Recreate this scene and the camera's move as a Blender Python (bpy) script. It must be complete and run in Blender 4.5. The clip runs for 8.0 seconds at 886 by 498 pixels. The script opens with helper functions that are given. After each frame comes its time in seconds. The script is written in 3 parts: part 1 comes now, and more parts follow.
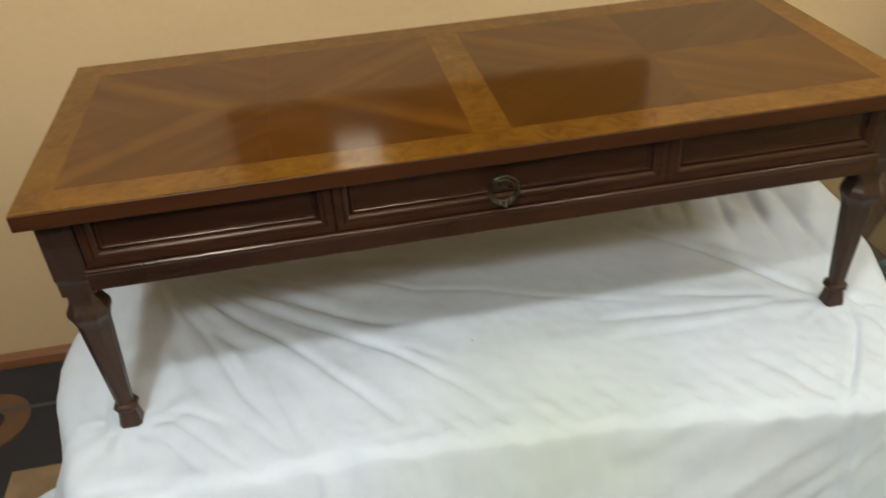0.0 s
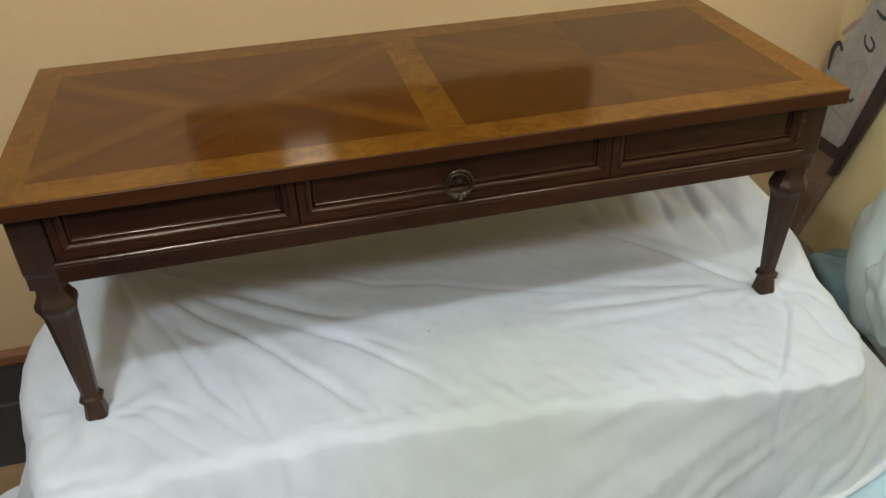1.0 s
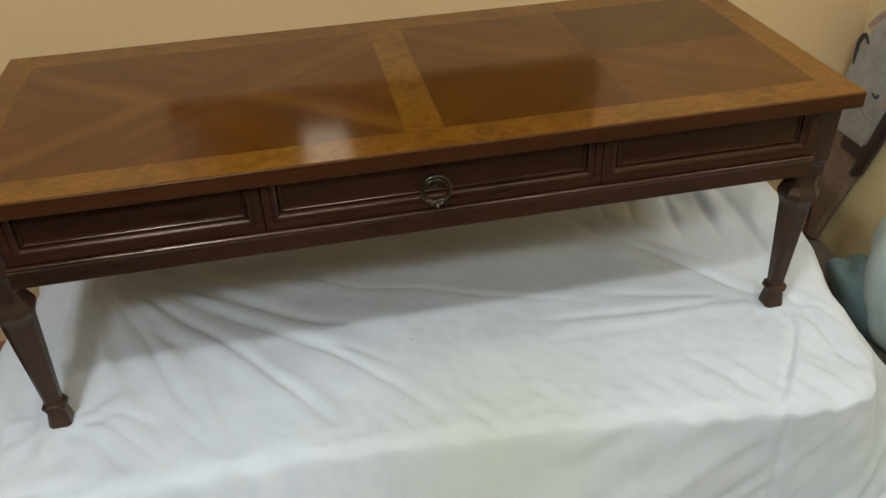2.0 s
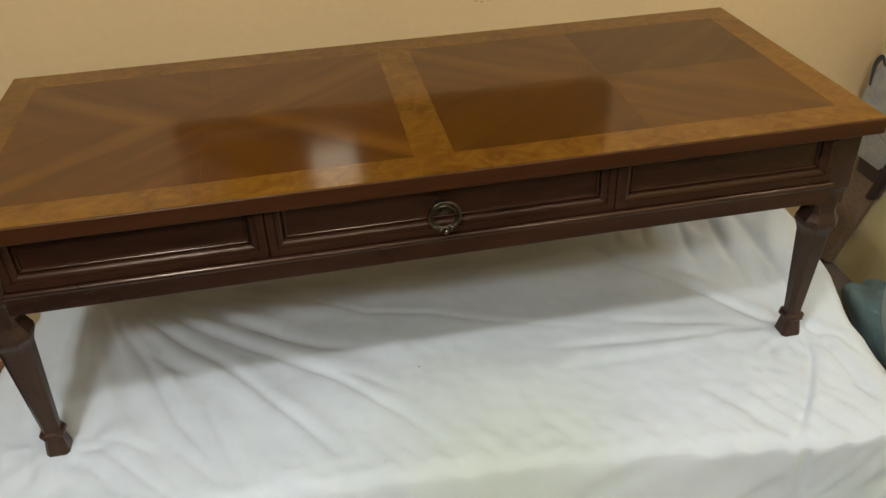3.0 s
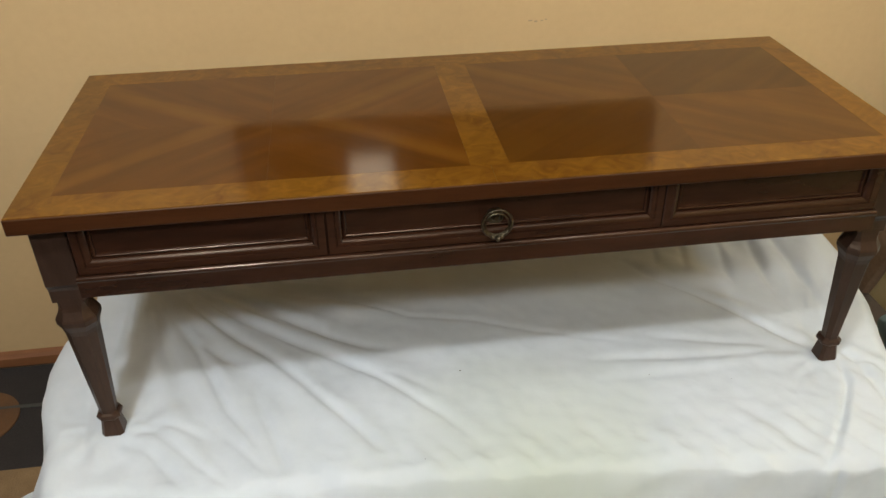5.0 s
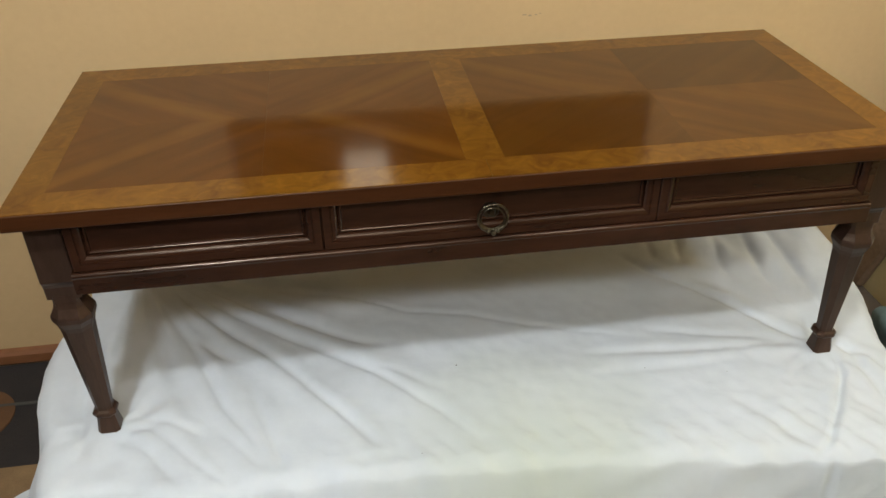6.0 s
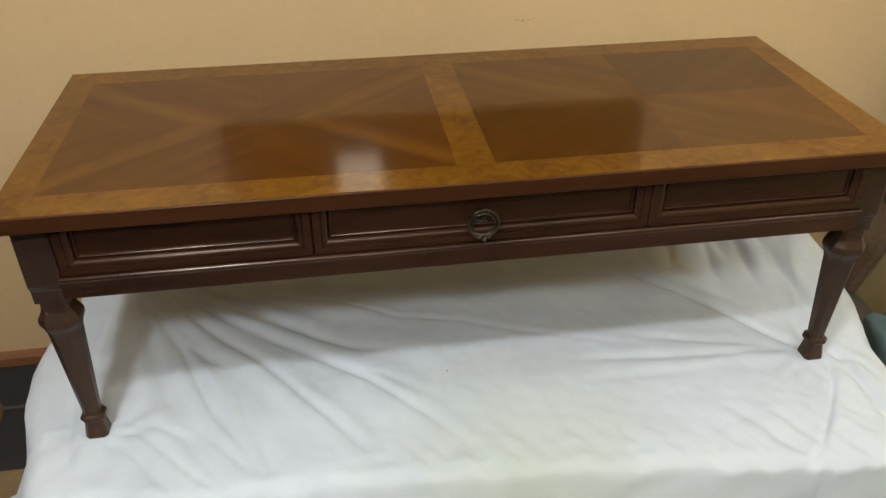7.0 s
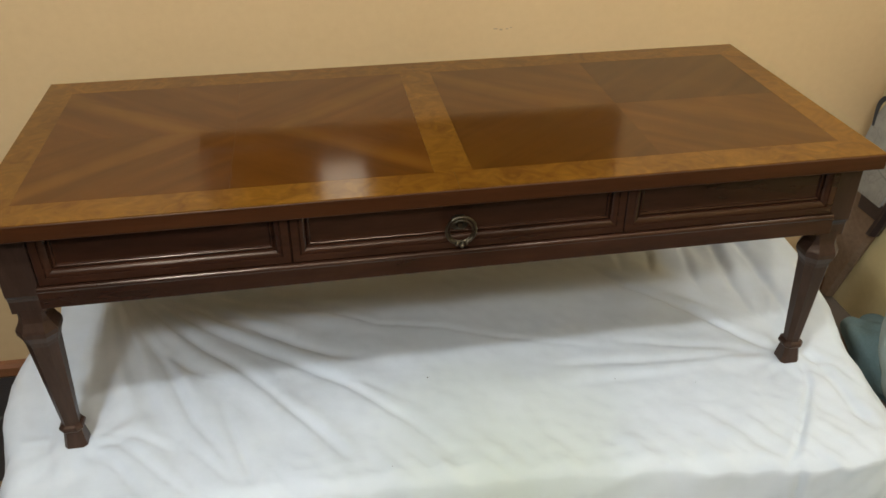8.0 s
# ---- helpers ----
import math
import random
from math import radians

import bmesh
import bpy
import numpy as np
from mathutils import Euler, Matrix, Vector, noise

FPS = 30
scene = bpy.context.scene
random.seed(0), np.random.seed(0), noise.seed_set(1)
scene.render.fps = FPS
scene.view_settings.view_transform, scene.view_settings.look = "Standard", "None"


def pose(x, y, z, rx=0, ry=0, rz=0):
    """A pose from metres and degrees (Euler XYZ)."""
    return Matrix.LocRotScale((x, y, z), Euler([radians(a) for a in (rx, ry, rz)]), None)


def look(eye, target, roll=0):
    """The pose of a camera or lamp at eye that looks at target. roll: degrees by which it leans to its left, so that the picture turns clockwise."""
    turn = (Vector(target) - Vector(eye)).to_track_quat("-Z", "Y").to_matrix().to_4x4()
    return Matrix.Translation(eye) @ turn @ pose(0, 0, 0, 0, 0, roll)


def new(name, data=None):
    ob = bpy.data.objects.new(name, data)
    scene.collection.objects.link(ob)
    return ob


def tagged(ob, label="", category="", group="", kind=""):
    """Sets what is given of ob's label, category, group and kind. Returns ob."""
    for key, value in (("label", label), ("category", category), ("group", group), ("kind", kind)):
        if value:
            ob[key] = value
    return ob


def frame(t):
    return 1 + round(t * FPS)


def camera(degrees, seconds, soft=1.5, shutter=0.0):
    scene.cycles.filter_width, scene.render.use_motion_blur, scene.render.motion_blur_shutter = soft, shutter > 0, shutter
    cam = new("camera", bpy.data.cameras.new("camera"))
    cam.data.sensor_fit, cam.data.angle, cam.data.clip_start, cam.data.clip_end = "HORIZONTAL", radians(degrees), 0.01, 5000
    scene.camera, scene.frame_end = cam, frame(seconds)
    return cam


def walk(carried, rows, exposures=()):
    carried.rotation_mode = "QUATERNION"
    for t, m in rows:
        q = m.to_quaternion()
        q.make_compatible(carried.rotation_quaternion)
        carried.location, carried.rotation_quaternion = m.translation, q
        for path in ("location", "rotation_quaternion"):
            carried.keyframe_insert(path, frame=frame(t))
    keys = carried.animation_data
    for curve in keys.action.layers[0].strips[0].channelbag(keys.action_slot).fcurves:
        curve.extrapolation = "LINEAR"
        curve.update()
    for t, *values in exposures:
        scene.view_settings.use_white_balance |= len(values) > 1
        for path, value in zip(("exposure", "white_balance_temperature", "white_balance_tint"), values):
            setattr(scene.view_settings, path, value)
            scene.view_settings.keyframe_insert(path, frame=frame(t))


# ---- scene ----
cam = camera(56.9, 8.0, shutter=0.4)
PATH = [
    (0, (-0.210, -0.939, 1.217), (0.032, 0.690, 0.083), -3.9),
    (0.1, (-0.2, -0.946, 1.227), (0.065, 0.659, 0.063), -3.7),
    (0.2, (-0.208, -0.97, 1.225), (0.101, 0.623, 0.056), -2.9),
    (0.3, (-0.213, -0.985, 1.22), (0.122, 0.604, 0.053), -1.9),
    (0.5, (-0.236, -1.0, 1.22), (0.151, 0.593, 0.074), -1.1),
    (1, (-0.237, -1.001, 1.228), (0.133, 0.617, 0.111), -2.0),
    (1.2, (-0.218, -0.996, 1.224), (0.133, 0.622, 0.103), -2.0),
    (2.3, (-0.139, -0.916, 1.215), (0.147, 0.689, 0.056), -2.6),
    (2.5, (-0.14, -0.909, 1.212), (0.147, 0.705, 0.066), -2.6),
    (3, (-0.14, -0.901, 1.216), (0.139, 0.729, 0.09), -2.4),
    (3.5, (-0.161, -0.908, 1.22), (0.104, 0.73, 0.102), -1.5),
    (4, (-0.187, -0.924, 1.221), (0.04, 0.725, 0.112), -0.3),
    (4.5, (-0.192, -0.932, 1.224), (0.043, 0.726, 0.13), -0.4),
    (4.7, (-0.186, -0.939, 1.225), (0.038, 0.726, 0.141), -0.6),
    (5.8, (-0.179, -0.94, 1.228), (0.045, 0.713, 0.125), -0.9),
    (6, (-0.183, -0.94, 1.225), (0.05, 0.716, 0.128), -0.8),
    (6.5, (-0.18, -0.934, 1.225), (0.069, 0.714, 0.119), -0.6),
    (7, (-0.177, -0.936, 1.225), (0.07, 0.723, 0.135), -0.3),
    (7.5, (-0.17, -0.943, 1.23), (0.084, 0.724, 0.154), -0.6),
    (8, (-0.167, -0.946, 1.227), (0.115, 0.719, 0.155), -0.1),
]
EXPOSURES = ((0, 0.09, 6500, 10), (0.5, -0.05, 6450, 10), (1, -0.13, 6400, 10), (2.5, -0.19, 6450, 10), (3, -0.14, 6720, 10), (3.5, -0.05, 6700, 11), (4.5, 0.01, 6750, 11), (6, 0.01, 6600, 11), (8, 0.01, 6500, 11))
walk(cam, [(t, look(eye, target, roll)) for t, eye, target, roll in PATH], EXPOSURES)

# ------------------------------------------------------------------ light
world = bpy.data.worlds.new("room_world")
scene.world = world
world.use_nodes = True
world.node_tree.nodes["Background"].inputs[0].default_value = (0.9, 0.95, 1.0, 1)
world.node_tree.nodes["Background"].inputs[1].default_value = 0.0

BULB_GLOWS = (620.0, 225.0, 290.0, 92.0)
PANEL_GLOW = 58.0


# ------------------------------------------------------------------ materials
def material(name):
    m = bpy.data.materials.new(name)
    m.use_nodes = True
    nt = m.node_tree
    return m, nt, nt.nodes["Principled BSDF"]


def node(nt, kind, **values):
    n = nt.nodes.new(kind)
    for key, value in values.items():
        if key in n.inputs:
            n.inputs[key].default_value = value
    return n


def ramp(nt, source, stops):
    r = nt.nodes.new("ShaderNodeValToRGB")
    els = r.color_ramp.elements
    els[0].position, els[0].color = stops[0][0], (*stops[0][1], 1)
    els[1].position, els[1].color = stops[-1][0], (*stops[-1][1], 1)
    for pos, col in stops[1:-1]:
        e = els.new(pos)
        e.color = (*col, 1)
    nt.links.new(source, r.inputs[0])
    return r.outputs[0]


def coords(nt, scale=(1, 1, 1), space="Object"):
    tc = nt.nodes.new("ShaderNodeTexCoord")
    mp = node(nt, "ShaderNodeMapping")
    mp.inputs["Scale"].default_value = scale
    nt.links.new(tc.outputs[space], mp.inputs[0])
    return mp.outputs[0]


def noise_tex(nt, vec, scale, detail=4.0, rough=0.55, distortion=0.0):
    n = node(nt, "ShaderNodeTexNoise", Scale=scale, Detail=detail, Roughness=rough, Distortion=distortion)
    nt.links.new(vec, n.inputs["Vector"])
    return n.outputs["Fac"]


def mix(nt, fac, a, b, blend="MIX"):
    m = nt.nodes.new("ShaderNodeMix")
    m.data_type, m.blend_type = "RGBA", blend
    for sock, v in ((m.inputs[0], fac), (m.inputs[6], a), (m.inputs[7], b)):
        if isinstance(v, (int, float)):
            sock.default_value = v
        elif isinstance(v, tuple):
            sock.default_value = (*v, 1)
        else:
            nt.links.new(v, sock)
    return m.outputs[2]


def math_node(nt, op, a, b=None):
    m = nt.nodes.new("ShaderNodeMath")
    m.operation = op
    for sock, v in zip(m.inputs, (a, b)):
        if v is None:
            continue
        if isinstance(v, (int, float)):
            sock.default_value = v
        else:
            nt.links.new(v, sock)
    return m.outputs[0]


def bump(nt, bsdf, height, strength, distance):
    b = node(nt, "ShaderNodeBump", Strength=strength, Distance=distance)
    nt.links.new(height, b.inputs["Height"])
    nt.links.new(b.outputs[0], bsdf.inputs["Normal"])


def surface(name, dark, light, scale, rough=(0.5, 0.6), stretch=(1, 1, 1), bumps=(0.15, 0.001), metal=0.0, fine=8.0, detail=5.0, spec=0.5, tint=(1, 1, 1)):
    """A plain surface with colour that varies at two scales, uneven gloss and fine relief."""
    m, nt, bs = material(name)
    v = coords(nt, stretch)
    big = noise_tex(nt, v, scale, detail)
    small = noise_tex(nt, v, scale * fine, 3.0)
    both = math_node(nt, "ADD", math_node(nt, "MULTIPLY", big, 0.65), math_node(nt, "MULTIPLY", small, 0.35))
    nt.links.new(ramp(nt, both, [(0.3, dark), (0.7, light)]), bs.inputs["Base Color"])
    r = nt.nodes.new("ShaderNodeMapRange")
    r.inputs[3].default_value, r.inputs[4].default_value = rough
    nt.links.new(big, r.inputs[0])
    nt.links.new(r.outputs[0], bs.inputs["Roughness"])
    bs.inputs["Metallic"].default_value = metal
    bs.inputs["Specular IOR Level"].default_value = spec
    bs.inputs["Specular Tint"].default_value = (*tint, 1)
    bump(nt, bs, small, *bumps)
    return m


def sunburst_veneer():
    """Quarter-matched veneer: straight grain runs slantwise from each corner towards the middle of the panel."""
    m, nt, bs = material("sunburst_veneer")
    tc = nt.nodes.new("ShaderNodeTexCoord")
    sep = nt.nodes.new("ShaderNodeSeparateXYZ")
    nt.links.new(tc.outputs["Object"], sep.inputs[0])
    x = math_node(nt, "ABSOLUTE", sep.outputs[0])
    y = math_node(nt, "ABSOLUTE", sep.outputs[1])
    slant = math.radians(39)
    along = math_node(nt, "ADD", math_node(nt, "MULTIPLY", x, math.cos(slant)), math_node(nt, "MULTIPLY", y, math.sin(slant)))
    across = math_node(nt, "SUBTRACT", math_node(nt, "MULTIPLY", x, math.sin(slant)), math_node(nt, "MULTIPLY", y, math.cos(slant)))
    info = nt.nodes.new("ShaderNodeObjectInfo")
    comb = nt.nodes.new("ShaderNodeCombineXYZ")
    nt.links.new(math_node(nt, "MULTIPLY", along, 2.2), comb.inputs[0])
    nt.links.new(math_node(nt, "MULTIPLY", across, 22.0), comb.inputs[1])
    nt.links.new(math_node(nt, "MULTIPLY", info.outputs["Random"], 9.0), comb.inputs[2])
    broad = noise_tex(nt, comb.outputs[0], 1.1, 3.0, 0.5, 0.5)
    fine = noise_tex(nt, comb.outputs[0], 8.0, 4.0, 0.6)
    cloud = noise_tex(nt, coords(nt), 9.0, 2.0, 0.5, 0.8)
    tone = math_node(nt, "ADD", math_node(nt, "MULTIPLY", broad, 0.6), math_node(nt, "ADD", math_node(nt, "MULTIPLY", fine, 0.12), math_node(nt, "MULTIPLY", cloud, 0.28)))
    col = ramp(nt, tone, [(0.3, (0.056, 0.0178, 0.0017)), (0.5, (0.076, 0.0247, 0.0023)), (0.62, (0.092, 0.0307, 0.0029)), (0.75, (0.12, 0.0428, 0.0042))])
    # a band of pale sapwood along the slant
    off = math_node(nt, "ABSOLUTE", math_node(nt, "SUBTRACT", math_node(nt, "ADD", across, math_node(nt, "MULTIPLY", math_node(nt, "SUBTRACT", broad, 0.5), 0.03)), 0.04))
    pale = ramp(nt, off, [(0.0, (0.42, 0.42, 0.42)), (0.008, (0.35, 0.35, 0.35)), (0.024, (0, 0, 0))])
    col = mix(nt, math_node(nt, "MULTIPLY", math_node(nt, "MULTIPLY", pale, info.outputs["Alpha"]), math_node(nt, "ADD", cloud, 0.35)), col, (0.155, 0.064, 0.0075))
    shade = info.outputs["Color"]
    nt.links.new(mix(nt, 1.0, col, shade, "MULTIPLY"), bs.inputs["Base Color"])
    bs.inputs["Roughness"].default_value = 0.3
    bs.inputs["Specular IOR Level"].default_value = 0.04
    bs.inputs["Coat Weight"].default_value = 0.62
    bs.inputs["Coat IOR"].default_value = 1.5
    bs.inputs["Coat Roughness"].default_value = 0.08
    return m


def burl_veneer():
    m, nt, bs = material("burl_veneer")
    v = coords(nt)
    swirl = noise_tex(nt, v, 30.0, 3.0, 0.55, 1.6)
    big = noise_tex(nt, v, 9.0, 3.0)
    tone = math_node(nt, "ADD", math_node(nt, "MULTIPLY", swirl, 0.6), math_node(nt, "MULTIPLY", big, 0.4))
    col = ramp(nt, tone, [(0.3, (0.078, 0.0262, 0.0025)), (0.45, (0.117, 0.045, 0.0042)), (0.58, (0.152, 0.0622, 0.006)), (0.75, (0.215, 0.097, 0.0108))])
    info = nt.nodes.new("ShaderNodeObjectInfo")
    shade = ramp(nt, info.outputs["Random"], [(0.0, (0.88, 0.88, 0.88)), (1.0, (1.06, 1.06, 1.06))])
    nt.links.new(mix(nt, 1.0, col, shade, "MULTIPLY"), bs.inputs["Base Color"])
    bs.inputs["Roughness"].default_value = 0.3
    bs.inputs["Specular IOR Level"].default_value = 0.04
    bs.inputs["Coat Weight"].default_value = 0.62
    bs.inputs["Coat IOR"].default_value = 1.5
    bs.inputs["Coat Roughness"].default_value = 0.095
    return m


def sheet_cloth():
    m, nt, bs = material("white_cotton")
    v = coords(nt)
    weave = noise_tex(nt, v, 900.0, 2.0)
    blot = noise_tex(nt, v, 2.2, 3.0, 0.5, 0.4)
    wear = noise_tex(nt, v, 14.0, 4.0)
    base = ramp(nt, wear, [(0.3, (0.534, 0.564, 0.6)), (0.7, (0.594, 0.625, 0.665))])
    stain = ramp(nt, blot, [(0.52, (0, 0, 0)), (0.72, (0.55, 0.55, 0.55))])
    tc = nt.nodes.new("ShaderNodeTexCoord")
    away = nt.nodes.new("ShaderNodeVectorMath")
    away.operation = "DISTANCE"
    away.inputs[1].default_value = (0.07, -0.13, 0.24)
    nt.links.new(tc.outputs["Object"], away.inputs[0])
    ragged = math_node(nt, "ADD", away.outputs["Value"], math_node(nt, "MULTIPLY", math_node(nt, "SUBTRACT", noise_tex(nt, v, 6.0, 3.0), 0.5), 0.25))
    spot = ramp(nt, ragged, [(0.03, (1, 1, 1)), (0.3, (0, 0, 0))])
    tinted = mix(nt, spot, base, (0.49, 0.525, 0.47))
    nt.links.new(mix(nt, stain, tinted, (0.606, 0.631, 0.606)), bs.inputs["Base Color"])
    bs.inputs["Roughness"].default_value = 0.85
    bs.inputs["Sheen Weight"].default_value = 0.15
    crumple = noise_tex(nt, v, 26.0, 4.0, 0.5, 0.5)
    h = math_node(nt, "ADD", math_node(nt, "MULTIPLY", crumple, 1.0), math_node(nt, "MULTIPLY", weave, 0.05))
    bump(nt, bs, h, 0.16, 0.006)
    return m


def glow(name, colour, strength):
    m, _, bs = material(name)
    bs.inputs["Base Color"].default_value = (0.9, 0.9, 0.9, 1)
    bs.inputs["Emission Color"].default_value = (*colour, 1)
    bs.inputs["Emission Strength"].default_value = strength
    return m


def floral_cover():
    """Pale grey cloth with a faint grey line print; the bold blossoms lie on it."""
    m, nt, bs = material("floral_print")
    v = coords(nt)
    sw = noise_tex(nt, v, 9.0, 2.0, 0.5, 2.2)
    off = math_node(nt, "ABSOLUTE", math_node(nt, "SUBTRACT", sw, 0.5))
    thin = ramp(nt, off, [(0.0, (0.4, 0.4, 0.4)), (0.02, (0, 0, 0))])
    wash = ramp(nt, noise_tex(nt, v, 16.0, 3.0), [(0.35, (0.28, 0.26, 0.225)), (0.65, (0.37, 0.345, 0.3))])
    nt.links.new(mix(nt, thin, wash, (0.2, 0.18, 0.16)), bs.inputs["Base Color"])
    bs.inputs["Roughness"].default_value = 0.8
    bump(nt, bs, noise_tex(nt, v, 400.0, 2.0), 0.1, 0.001)
    return m


WALL = surface("tan_wall_paint", (0.512, 0.344, 0.172), (0.575, 0.389, 0.198), 2.0, (0.45, 0.6), bumps=(0.12, 0.0015), fine=30)
# The east wall's stronger light is put into its paint, paler than WALL.
EASTWALL_LIT = surface("lit_yellow_wall_paint", (0.62, 0.49, 0.25), (0.7, 0.56, 0.29), 2.0, (0.45, 0.6), bumps=(0.12, 0.0015), fine=30)
# Two unseen walls, painted brown to cut the light they throw back.
FARWALL = surface("low_bounce_brown_paint", (0.17, 0.105, 0.055), (0.22, 0.14, 0.075), 2.0, (0.45, 0.6), bumps=(0.12, 0.0015), fine=30)
# Unseen ceiling, dulled to beige so less light bounces under the table.
CEILING = surface("low_bounce_ceiling_paint", (0.24, 0.215, 0.185), (0.3, 0.275, 0.235), 2.0, (0.8, 0.9), bumps=(0.2, 0.002), fine=25)
VENEER = sunburst_veneer()
BURL = burl_veneer()
EDGE = surface("tabletop_edge_wood", (0.027, 0.0079, 0.0023), (0.052, 0.016, 0.0047), 6.0, (0.36, 0.46), (0.6, 3, 8), (0.05, 0.0005), fine=7, spec=0.2, tint=(1.0, 0.8, 0.58))
DARKWOOD = surface("dark_stained_wood", (0.0135, 0.0052, 0.0028), (0.038, 0.0138, 0.007), 5.0, (0.21, 0.27), (0.7, 4, 4), (0.0, 0.0002), fine=5, spec=0.4, tint=(1.0, 0.77, 0.6))
LEGWOOD = surface("dark_stained_leg_wood", (0.021, 0.0108, 0.0073), (0.05, 0.0258, 0.018), 5.0, (0.3, 0.4), (5, 5, 0.8), (0.06, 0.0006), fine=8, spec=0.3, tint=(1.0, 0.78, 0.56))
BRASS = surface("antique_brass", (0.03, 0.023, 0.015), (0.16, 0.128, 0.085), 60.0, (0.22, 0.4), bumps=(0.1, 0.0005), metal=1.0)
SHEET = sheet_cloth()
BASEWOOD = surface("stained_baseboard_wood", (0.15, 0.055, 0.02), (0.25, 0.1, 0.04), 4.0, (0.35, 0.5), (0.5, 4, 6), (0.08, 0.0008))
RUGDARK = surface("dark_rug_pile", (0.014, 0.011, 0.01), (0.03, 0.023, 0.021), 12.0, (0.9, 1.0), bumps=(0.8, 0.004), fine=25)
RUGTAN = surface("tan_rug_pile", (0.17, 0.1, 0.045), (0.3, 0.19, 0.09), 14.0, (0.9, 1.0), bumps=(0.8, 0.004), fine=25)
RUGRUST = surface("rust_rug_pile", (0.08, 0.034, 0.012), (0.16, 0.074, 0.026), 14.0, (0.9, 1.0), bumps=(0.8, 0.004), fine=25)
RUGGREY = surface("grey_rug_pile", (0.045, 0.042, 0.036), (0.075, 0.07, 0.06), 14.0, (0.9, 1.0), bumps=(0.8, 0.004), fine=25)
# The floor's tan is set for the light it bounces onto the table front.
CARPET = surface("tan_carpet_pile", (0.14, 0.105, 0.075), (0.2, 0.15, 0.11), 10.0, (0.9, 1.0), bumps=(0.8, 0.004), fine=30)
MINT = surface("mint_fabric", (0.52, 0.61, 0.58), (0.62, 0.7, 0.67), 5.0, (0.6, 0.75), bumps=(0.2, 0.002), fine=30)
LINING = surface("pale_lining_fabric", (0.6, 0.69, 0.67), (0.7, 0.77, 0.75), 6.0, (0.7, 0.8), bumps=(0.2, 0.002), fine=30)
TEAL = surface("teal_fabric", (0.12, 0.185, 0.19), (0.2, 0.285, 0.29), 6.0, (0.75, 0.9), bumps=(0.3, 0.003), fine=30)
BLUE = surface("pale_blue_fabric", (0.36, 0.52, 0.6), (0.48, 0.64, 0.7), 6.0, (0.75, 0.9), bumps=(0.3, 0.003), fine=30)
FLORAL = floral_cover()
INK = surface("black_printed_ink", (0.02, 0.02, 0.024), (0.05, 0.048, 0.05), 50.0, (0.75, 0.85), bumps=(0.05, 0.0003))
PINKINK = surface("pink_printed_ink", (0.33, 0.17, 0.155), (0.4, 0.29, 0.26), 45.0, (0.75, 0.85), bumps=(0.05, 0.0003))
GREYINK = surface("grey_printed_ink", (0.2, 0.19, 0.17), (0.3, 0.28, 0.25), 40.0, (0.75, 0.85), bumps=(0.05, 0.0003))
BOARDTAN = surface("tan_board_cloth", (0.17, 0.105, 0.062), (0.32, 0.215, 0.135), 5.0, (0.8, 0.9), bumps=(0.2, 0.002), fine=20)
BOARDDARK = surface("dark_board_strip", (0.022, 0.014, 0.014), (0.05, 0.03, 0.028), 20.0, (0.35, 0.5), bumps=(0.05, 0.0005))
SCREEN = surface("black_screen_glass", (0.004, 0.004, 0.005), (0.006, 0.006, 0.007), 3.0, (0.05, 0.07), bumps=(0.0, 0.0001), spec=0.62, tint=(1.0, 0.93, 0.78))
BEZEL = surface("black_plastic", (0.012, 0.012, 0.013), (0.02, 0.02, 0.021), 30.0, (0.3, 0.4), bumps=(0.05, 0.0004))
WHITEMETAL = surface("white_enamelled_metal", (0.7, 0.7, 0.68), (0.78, 0.78, 0.76), 8.0, (0.35, 0.45), bumps=(0.03, 0.0004))
LAMPPANEL = glow("frosted_panel_glow", (1.0, 0.985, 0.92), PANEL_GLOW)
LINT = surface("brown_lint", (0.06, 0.05, 0.045), (0.1, 0.085, 0.07), 60.0, (0.8, 0.9), bumps=(0.1, 0.0003))
SMUDGE = surface("grey_scuff", (0.3, 0.22, 0.13), (0.42, 0.31, 0.18), 40.0, (0.7, 0.8), bumps=(0.1, 0.0005))


# ------------------------------------------------------------------ mesh helpers
def part(name, bm, mat, parent=None, label="", smooth=False, at=(0, 0, 0)):
    """One mesh object from a bmesh, under a thing or a part."""
    bmesh.ops.recalc_face_normals(bm, faces=bm.faces)
    me = bpy.data.meshes.new(name)
    bm.to_mesh(me)
    bm.free()
    me.materials.append(mat)
    if smooth:
        for p in me.polygons:
            p.use_smooth = True
    ob = new(name, me)
    ob.location = at
    ob.parent = parent
    return tagged(ob, label)


def thing(name, at, label, category, group="", kind=""):
    ob = new(name)
    ob.location = at
    ob.empty_display_size = 0.05
    return tagged(ob, label, category, group, kind)


def box(x0, x1, y0, y1, z0, z1, bevel=0.0, segments=2):
    bm = bmesh.new()
    bmesh.ops.create_cube(bm, size=1)
    for v in bm.verts:
        v.co = Vector(((x0 + x1) / 2 + v.co.x * (x1 - x0), (y0 + y1) / 2 + v.co.y * (y1 - y0), (z0 + z1) / 2 + v.co.z * (z1 - z0)))
    if bevel:
        bmesh.ops.bevel(bm, geom=bm.edges[:], offset=bevel, segments=segments, affect="EDGES", profile=0.6)
    return bm


